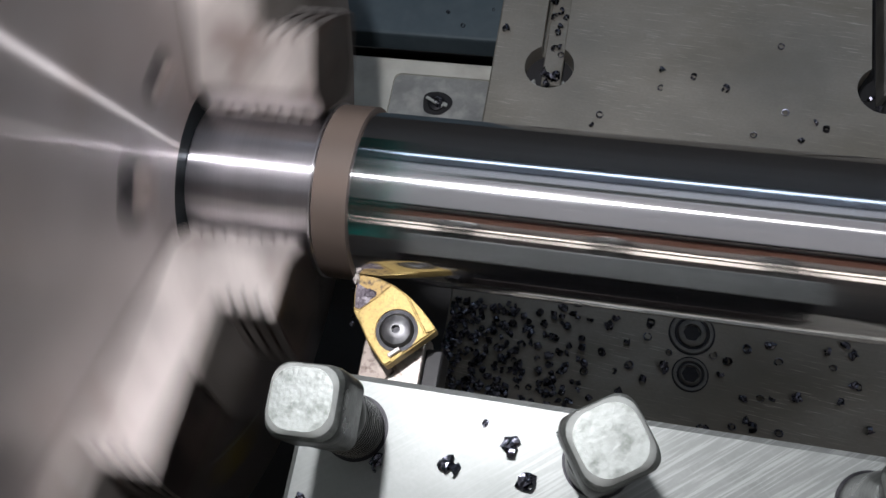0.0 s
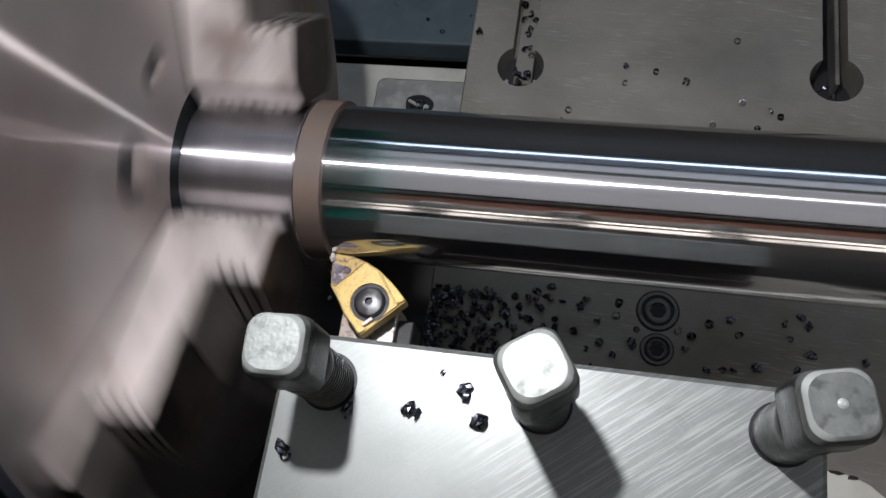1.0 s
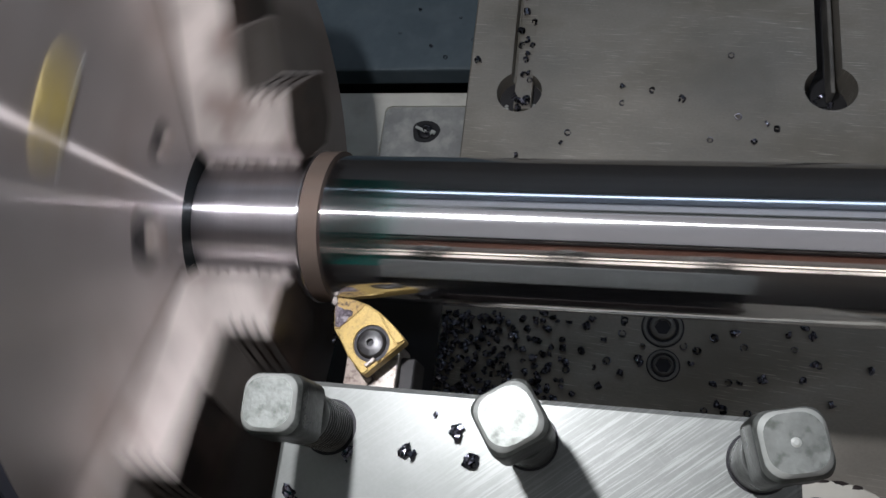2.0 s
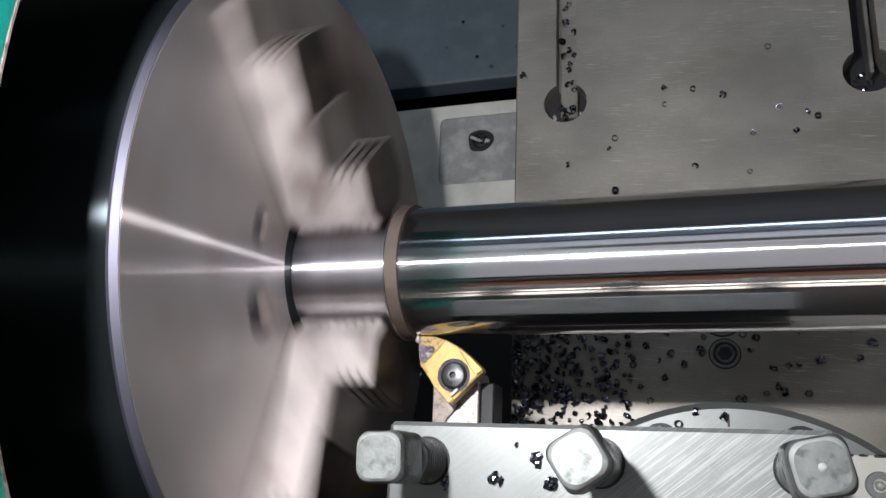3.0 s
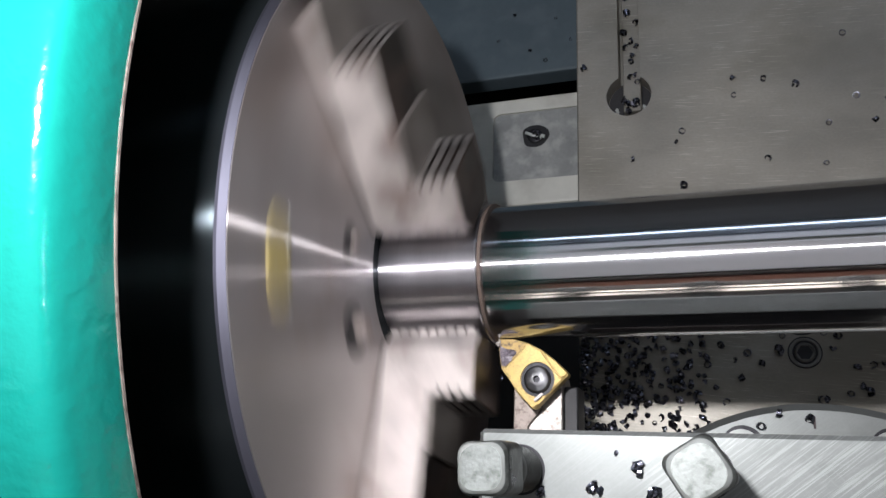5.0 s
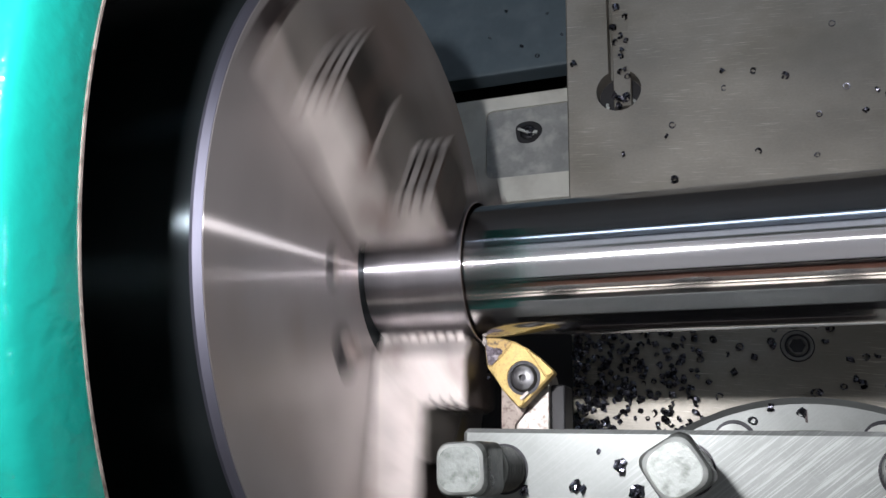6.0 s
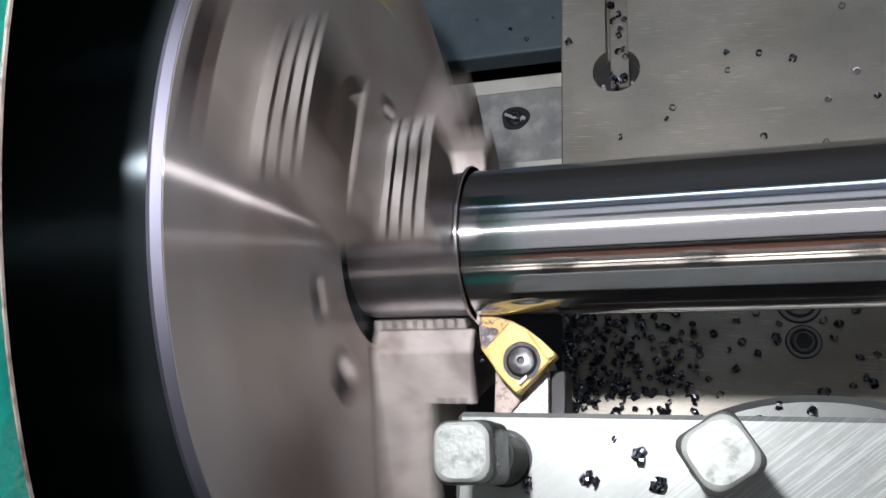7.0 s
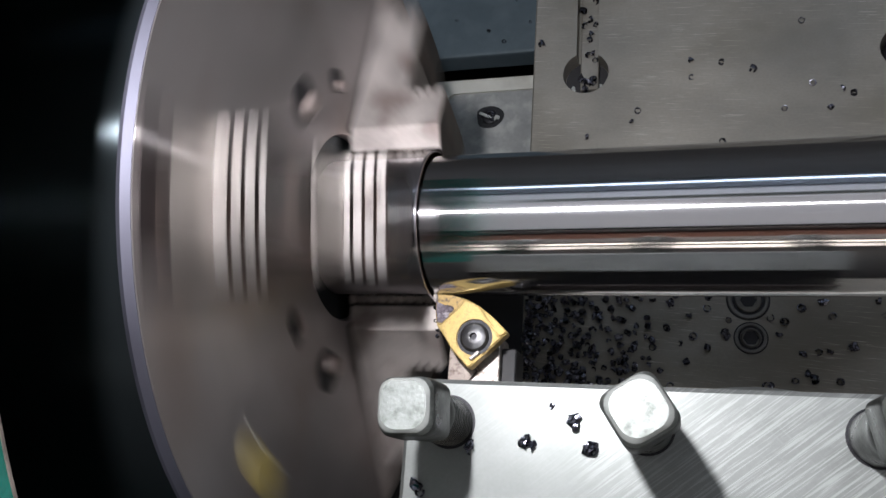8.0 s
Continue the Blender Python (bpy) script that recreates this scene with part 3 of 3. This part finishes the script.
def clamp_bolt(x, y, turn, top, threaded=False):
    e = empty("clamp_bolt", pose(x, y, TOP, 0, 0, turn), "square headed steel clamp bolt with worn head", "bolt", "tool post clamp bolts")
    h = top - TOP
    bm = bmesh.new()
    rows = []
    for half, cr, z in ((0.0046, 0.0034, h), (0.0052, 0.0031, h - 0.0008), (0.0056, 0.0028, h - 0.0022), (0.0057, 0.0022, h - 0.0040), (0.0057, 0.0020, h - 0.0135)):
        row = []
        for q in range(4):
            cx, cy = ((1, 1), (-1, 1), (-1, -1), (1, -1))[q]
            row += [bm.verts.new((cx * (half - cr) + cr * math.cos(radians(90 * q + 15 * i)), cy * (half - cr) + cr * math.sin(radians(90 * q + 15 * i)), z)) for i in range(7)]
        rows.append(row)
    n = len(rows[0])
    bm.faces.new(rows[0])
    bm.faces.new(rows[-1])
    for u, v in zip(rows, rows[1:]):
        for k in range(n):
            bm.faces.new((u[k], u[(k + 1) % n], v[(k + 1) % n], v[k]))
    bmesh.ops.recalc_face_normals(bm, faces=bm.faces[:])
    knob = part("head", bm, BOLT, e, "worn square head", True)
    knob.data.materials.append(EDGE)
    knob.data.materials.append(SHADED_BOLT)
    # upright faces take the dark tone, so their shade is in the colour
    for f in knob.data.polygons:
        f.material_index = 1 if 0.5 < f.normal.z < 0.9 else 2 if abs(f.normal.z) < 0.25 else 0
    part("collar", lathe([(h - 0.0180, 0.0050), (h - 0.0176, 0.0057), (h - 0.0142, 0.0058), (h - 0.0135, 0.0054)], 40, "z"), SHADED_BOLT, e, smooth=True)
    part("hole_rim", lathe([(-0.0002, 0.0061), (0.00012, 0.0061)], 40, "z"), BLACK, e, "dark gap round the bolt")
    if threaded:
        prof = [(-0.01, 0.0046)]
        z = -0.0095
        while z < h - 0.0195:
            prof += [(z, 0.0047), (z + 0.0005, 0.0055), (z + 0.0008, 0.0055), (z + 0.0012, 0.0047)]
            z += 0.0014
        prof += [(h - 0.0178, 0.0047)]
        part("thread", lathe(prof, 40, "z"), SHADED_BOLT, e, "threaded shank in the shaded bolt tone")
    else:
        part("shank", lathe([(-0.01, 0.0056), (h - 0.0178, 0.0056)], 40, "z"), SHADED_BOLT, e, "smooth shank", True)
        if turn < 20:
            part("centre_mark", lathe([(h + 0.00002, 0.0008), (h + 0.0003, 0.0004)], 16, "z"), EDGE, e, smooth=True)
    return rides(e)


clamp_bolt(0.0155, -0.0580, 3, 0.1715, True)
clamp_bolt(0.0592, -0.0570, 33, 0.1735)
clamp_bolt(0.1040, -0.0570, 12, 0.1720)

# ---------------------------------------------------------------- tool
holder = rides(empty("tool_holder", pose(0, 0, 0), "plated turning tool holder clamped under the top plate", "tool holder"))
# shank blackened for the shade under the top plate
part("shank", box(0.003, 0.110, -0.072, -0.0535, 0.0845, 0.1125, 0.0006), BLACK, holder)
part("neck", prism([(0.0078, -0.060), (0.0078, -0.0455), (0.0120, -0.0405), (0.0060, -0.0340), (0.0042, -0.0300), (0.0175, -0.0300), (0.0180, -0.0320), (0.0180, -0.060)][::-1], 0.0860, 0.0990, 0.0003, 1), HOLDER, holder, "worn pale neck under the insert")
part("neck_side", prism([(0.0030, -0.060), (0.0030, -0.0345), (0.0042, -0.0300), (0.0058, -0.0340), (0.0116, -0.0405), (0.0076, -0.0455), (0.0076, -0.060)][::-1], 0.0860, 0.0984, 0.0003, 1), STAIN, holder, "brown stained neck side")
part("support_block", box(0.0180, 0.0222, -0.060, -0.0335, 0.0850, 0.0965, 0.0004, 1), DARK, holder, "dark support beside the neck")

IN_Z = AXIS - 0.0048


def insert_outline():
    """Trigon insert with bowed sides and a small nose."""
    tip, bend_r, right, base, bend_l = (0.0000, -0.0204), (0.0098, -0.0218), (0.0214, -0.0310), (0.0110, -0.0410), (0.0012, -0.0292)
    out = [(0.0003, -0.0212), (0.0002, -0.0206), (0.0007, -0.0202), (0.0014, -0.0201)]
    out += [(0.0055, -0.0205), bend_r, (0.0135, -0.0238), (0.0175, -0.0269), (0.0207, -0.0300), (0.0214, -0.0309), (0.0211, -0.0315)]
    out += [(0.0120, -0.0404), (0.0112, -0.0410), (0.0105, -0.0406), (0.0062, -0.0362), (0.0032, -0.0318), bend_l, (0.0006, -0.0255)]
    return list(reversed(out))


insert = rides(empty("cutting_insert", pose(0, 0, 0), "gold coated carbide turning insert with a worn tip", "cutting insert"))
part("insert_body", prism(insert_outline(), IN_Z, AXIS - 0.0006, 0.0003, 2), GOLD, insert)
land = part("raised_land", prism(list(reversed([(0.0094, -0.0221), (0.0130, -0.0238), (0.0190, -0.0323), (0.0204, -0.0318), (0.0118, -0.0402), (0.0110, -0.0407), (0.0104, -0.0402), (0.0062, -0.0358), (0.0036, -0.0319), (0.0026, -0.0296)])), AXIS - 0.0008, AXIS, 0.0002, 2), GOLD, insert, "raised gold land round the screw")
cut(land, [disc_cut(0.0124, -0.0325, 0.0051, AXIS - 0.003, AXIS + 0.01), prism([(0.0112, -0.0345), (0.0142, -0.0345), (0.0148, -0.0380), (0.0126, -0.0402)], AXIS - 0.003, AXIS + 0.01)])
part("edge_land", prism(list(reversed([(0.0134, -0.0239), (0.0174, -0.0269), (0.0206, -0.0300), (0.0212, -0.0309), (0.0206, -0.0315), (0.0193, -0.0321)])), AXIS - 0.0008, AXIS + 0.0002, 0.0002, 2), GOLD, insert, "gold cutting edge")
part("seat", lathe([(IN_Z, 0.0046), (AXIS - 0.00045, 0.0050)], 32, "z"), BLACK, insert, m=pose(0.0124, -0.0325, 0))
part("dirty_corner", prism(list(reversed([(0.0004, -0.0214), (0.0005, -0.0207), (0.0016, -0.0203), (0.0055, -0.0207), (0.0091, -0.0218), (0.0060, -0.0255), (0.0024, -0.0291), (0.0014, -0.0290), (0.0007, -0.0255)])), AXIS - 0.0012, AXIS - 0.00045, 0.0001, 1), DUSTY, insert, "dirty gold cutting corner")
part("worn_tip", prism(list(reversed([(0.0006, -0.0222), (0.0018, -0.0229), (0.0036, -0.0236), (0.0052, -0.0246), (0.0045, -0.0268), (0.0026, -0.0286), (0.0014, -0.0284), (0.0009, -0.0255)])), AXIS - 0.0009, AXIS - 0.00035, 0.0001, 1), WORN, insert, "dark chipped cutting corner")
crater = bmesh.new()
bmesh.ops.create_icosphere(crater, subdivisions=3, radius=1.0)
for v in crater.verts:
    v.co *= 1 + 0.35 * noise.noise(v.co * 4)
crater.transform(Matrix.Translation((0.0043, -0.0246, AXIS - 0.0006)) @ Matrix.Diagonal((0.0016, 0.0012, 0.0005, 1)))
part("built_up_edge", crater, WORN, insert, "lump of welded chip")
burr = bmesh.new()
bmesh.ops.create_icosphere(burr, subdivisions=3, radius=1.0)
for v in burr.verts:
    v.co *= 1 + 0.5 * noise.noise(v.co * 3 + Vector((5, 0, 0)))
burr.transform(Matrix.Translation((0.0004, -0.0214, AXIS)) @ Matrix.Diagonal((0.0007, 0.0012, 0.0006, 1)))
part("burr", burr, JAW, insert, "bright burr at the tip", True)
screw_ob = rides(empty("insert_screw", pose(0.0124, -0.0325, AXIS - 0.0014), "dark domed socket screw holding the insert", "screw"))
part("dome", lathe([(-0.0015, 0.0041), (0.0012, 0.0041), (0.0022, 0.0034), (0.0027, 0.0020), (0.0027, 0.0010), (0.0012, 0.0009)], 32, "z"), SCREW, screw_ob, smooth=True)
part("socket", lathe([(0.0010, 0.00095), (0.0014, 0.00095)], 6, "z"), BLACK, screw_ob)
clip_ob = rides(empty("insert_chip", pose(0.0128, -0.0376, AXIS, 0, 0, 42), "small bright chip lodged beside the insert screw", "chip"))
part("shard", box(-0.0016, 0.0016, -0.0005, 0.0005, -0.0008, 0.0006, 0.0002, 1), JAW, clip_ob)

# ---------------------------------------------------------------- chips
rng = random.Random(7)


def chip_mesh(seed, size):
    """A short curled ribbon."""
    q = random.Random(seed)
    bm = bmesh.new()
    turns, n = q.uniform(0.7, 1.5), 12
    r, w, th = size * 0.40, size * q.uniform(0.28, 0.5), size * 0.07
    rows = []
    for k in range(n + 1):
        a = 2 * math.pi * turns * k / n
        rr = r * (1 - 0.25 * k / n)
        pitch = w * 0.9 * k / n
        rows.append([bm.verts.new(((rr + d) * math.cos(a), y + pitch, (rr + d) * math.sin(a))) for d, y in ((0, 0), (th, 0), (th, w), (0, w))])
    for u, v in zip(rows, rows[1:]):
        for k in range(4):
            j = (k + 1) % 4
            bm.faces.new((u[k], u[j], v[j], v[k]))
    bm.faces.new(rows[0])
    bm.faces.new(rows[-1])
    bmesh.ops.recalc_face_normals(bm, faces=bm.faces[:])
    zs = min(v.co.z for v in bm.verts)
    bmesh.ops.translate(bm, verts=bm.verts[:], vec=(0, -w / 2, -zs * 0.8))
    return bm


def mesh_of(bm, name):
    me = bpy.data.meshes.new(name)
    bm.to_mesh(me)
    bm.free()
    me.materials.append(CHIP)
    return me


def crumb(seed, size):
    """A crumpled dark lump of chip."""
    q = random.Random(seed)
    bm = bmesh.new()
    bmesh.ops.create_icosphere(bm, subdivisions=2, radius=1.0)
    off = Vector((q.uniform(0, 9), q.uniform(0, 9), q.uniform(0, 9)))
    for v in bm.verts:
        v.co *= 1 + 0.75 * noise.noise(v.co * 1.7 + off)
    bm.transform(Matrix.Diagonal((size * 0.5, size * 0.36, size * 0.22, 1)))
    zs = min(v.co.z for v in bm.verts)
    bmesh.ops.translate(bm, verts=bm.verts[:], vec=(0, 0, -zs * 0.85))
    return bm


CRUMBS = [mesh_of(crumb(k, 0.0027), "crumpled_chip") for k in range(5)]
CHIPS = [mesh_of(chip_mesh(k, 0.0033), "metal_chip") for k in range(8)]


def chip(x, y, z, s=1.0, group="chips on the cross slide"):
    ob = new("metal_chip", CHIPS[rng.randrange(8)])
    ob.matrix_basis = pose(x, y, z, rng.choice((0, 20, -30, 70, 85)), rng.uniform(-25, 25), rng.uniform(0, 360)) @ Matrix.Diagonal((s, s, s, 1))
    tagged(ob, "small dark curled steel turning chip", "chip", group)
    return rides(ob)


# chips lying singly on the cross slide, in millimetres
for x, y in ((73.1, 108.9), (97.5, 103.8), (119.3, 95.4), (8.1, 122.4), (107.6, 84.2), (47.2, 82.4), (116.3, 123.9), (63.8, 2.7), (127.6, -13.3),
             (58.9, -24.0), (73.5, 102.0), (50.5, 88.0), (30.5, 76.0), (84.0, 70.5), (51.0, 62.0), (86.0, 108.0), (131.0, 92.0), (134.0, 89.5),
             (126.0, 84.0), (107.0, 66.0), (105.0, -3.5), (110.0, 2.0), (102.5, -9.0), (84.0, -4.0), (83.5, -8.5)):
    chip(x / 1000 + rng.uniform(-0.0004, 0.0004), y / 1000, 0.0, rng.uniform(0.75, 1.1))
# and nearer to the tool
for x, y in ((116.0, -16.0), (120.0, -14.0), (122.0, -2.0), (137.0, 4.0), (139.0, -2.0), (141.0, -12.0), (150.0, -20.0), (108.0, -26.0), (113.5, -25.0),
             (122.0, -26.5), (98.0, -28.0), (70.0, -2.5), (66.0, 6.0), (72.0, -9.0), (77.0, -15.0), (61.0, -7.0), (66.0, -13.0), (70.0, -20.0),
             (56.0, -14.0), (79.0, 6.0), (64.0, -30.0), (99.0, -2.0), (148.0, -6.0), (57.0, 5.0), (76.0, 1.0)):
    chip(x / 1000 + rng.uniform(-0.0004, 0.0004), y / 1000, 0.0, rng.uniform(0.75, 1.1))
# darker crumpled lumps on the cross slide, in millimetres
rng_l = random.Random(21)
for x, y in ((142.8, 7.3), (145.2, 4.3), (118.2, 3.9), (128.1, -13.0), (145.4, -6.1), (164.1, -7.2), (46.8, 7.3), (52.1, 9.6), (63.4, 3.1), (98.9, -28.2), (110.5, -16.1), (111.5, -23.3), (84.2, -9.9), (56.4, -12.1), (49.9, -14.1)):
    lump = new("crumpled_chip", CRUMBS[rng_l.randrange(5)])
    q = rng_l.uniform(1.0, 1.5)
    lump.matrix_basis = pose(x / 1000, y / 1000, 0.0, 0, 0, rng_l.uniform(0, 360)) @ Matrix.Diagonal((q, q, q, 1))
    rides(tagged(lump, "crumpled dark chip on the cross slide", "chip", "lumps on the cross slide"))
# chips in the slot
for k in range(22):
    chip(rng.uniform(0.0262, 0.0322), 0.102 + rng.uniform(0, 0.062) if k > 6 else rng.uniform(0.1015, 0.110), -0.004, rng.uniform(0.8, 1.15), "chips in the slot")
for k in range(8):
    chip(rng.uniform(0.150, 0.162), rng.uniform(0.101, 0.116), -0.016, rng.uniform(0.8, 1.1), "chips in the slot")
# fine flakes stuck to the edge of the insert
for k in range(10):
    chip(rng.uniform(-0.0006, 0.0012) + 0.00022 * k, -0.0222 - 0.0011 * k, AXIS - rng.uniform(0.0010, 0.0030), rng.uniform(0.25, 0.5), "flakes on the insert")
# a few on the swivel base
for x, y in ((75.0, -39.3), (80.1, -35.6), (89.9, -38.2)):
    chip(x / 1000, y / 1000, 0.0235, rng.uniform(0.9, 1.2), "chips on the swivel base")
# a few on the rear cover and one across the saddle screw
for x, y in ((-33.0, 172.0), (-18.0, 190.0), (-41.0, 196.0), (-9.0, 176.0), (-24.0, 165.0), (-52.0, 181.0), (-5.0, 205.0)):
    chip(x / 1000, y / 1000, -0.060, rng.uniform(0.5, 0.8), "chips on the rear cover")
chip(-0.0300, 0.1205, -0.0602, 1.3, "chips on the saddle")
chip(-0.0275, 0.1188, -0.0602, 0.9, "chips on the saddle")
# bright slivers lodged at the slot ends
for x, y, z, turn in ((0.0216, 0.1020, -0.0080, 50), (0.0350, 0.1040, -0.0080, -60), (0.1520, 0.1015, -0.0150, 30), (0.1590, 0.1130, -0.0146, 75)):
    flake = rides(empty("bright_chip", pose(x, y, z, 0, -12, turn), "bright bent sliver of steel in the slot end", "chip", "bright slivers"))
    part("shard", box(-0.0022, 0.0022, -0.0007, 0.0007, -0.0004, 0.0005, 0.0003, 1), EDGE, flake)
    part("bent_end", box(0.0014, 0.0030, 0.0002, 0.0016, -0.0004, 0.0008, 0.0003, 1), EDGE, flake)
# black oily chips on the tool post
for x, y, q in ((38.9, -53.4, 0.55), (43.8, -56.4, 1.3), (33.0, -61.5, 1.3), (47.5, -62.1, 1.3), (8.6, -72.2, 1.2), (20.5, -63.0, 1.0), (52.0, -53.3, 0.4)):
    lump = new("crumpled_chip", CRUMBS[rng.randrange(5)])
    lump.matrix_basis = pose(x / 1000, y / 1000, TOP, 0, 0, rng.uniform(0, 360)) @ Matrix.Diagonal((q, q, q, 1))
    rides(tagged(lump, "crumpled black oily chip on the tool post", "chip", "chips on the tool post"))
    if q > 0.9:
        chip(x / 1000 + 0.0008, y / 1000 - 0.0012, TOP, 0.6 * q, "chips on the tool post")

# the heap of fine chips below the tool
heap = bmesh.new()
for k in range(520):
    x = 0.0065 + 0.050 * rng.random() ** 1.5
    y = -0.050 + 0.056 * rng.random()
    if x > 0.03 and rng.random() < 0.35:
        continue
    q = chip_mesh(100 + k % 12, rng.uniform(0.0020, 0.0034)) if k % 3 else crumb(200 + k % 9, rng.uniform(0.0022, 0.0036))
    q.transform(pose(x, y, rng.uniform(0, 0.0012), rng.uniform(-50, 50), rng.uniform(-50, 50), rng.uniform(0, 360)))
    tmp = bpy.data.meshes.new("scrap")
    q.to_mesh(tmp)
    q.free()
    heap.from_mesh(tmp)
    bpy.data.meshes.remove(tmp)
rides(tagged(part("chip_heap", heap, CHIP), "loose heap of fine dark blue steel chips below the tool", "chips", kind="stuff"))


def motions():
    end = 8.0
    # carriage feed
    times = (0.0, FEED_END * 0.5, FEED_END, (FEED_END + end) / 2, end)
    for ob in RIDERS:
        base = ob.matrix_basis.copy()
        walk(ob, [(t, Matrix.Translation((-feed(t), 0, 0)) @ base) for t in times])
    # the uncut skin is shortened by the tool
    for ring, x0 in RINGS:
        rows = []
        for k in range(0, 81):
            t = k / 10
            rows.append((t, pose(max(SHOULDER - 0.0008, min(x0, -feed(t) - RING_W)), 0, 0)))
        walk(ring, rows)
    # spindle: apparent angle of one jaw at anchor times, plus whole steps of the pitch
    ANCHOR = [(0.0, 165.5), (0.5, 103.5), (1.0, 43.0), (1.5, -16.0), (3.0, -195.0), (3.5, -255.5), (4.0, -312.5), (4.5, -373.5), (6.0, -541.0),
              (6.5, -595.5), (7.0, -638.0), (7.5, -683.5), (8.0, -734.5)]
    rows = []
    for k in range(0, 241):
        t = k / 30
        ang = float(np.interp(t, [p[0] for p in ANCHOR], [p[1] for p in ANCHOR])) + 2400.0 * t
        rows.append((t, spin @ pose(0, 0, 0, ang - 90)))
    walk(chuck, rows)
    walk(work, rows)


motions()
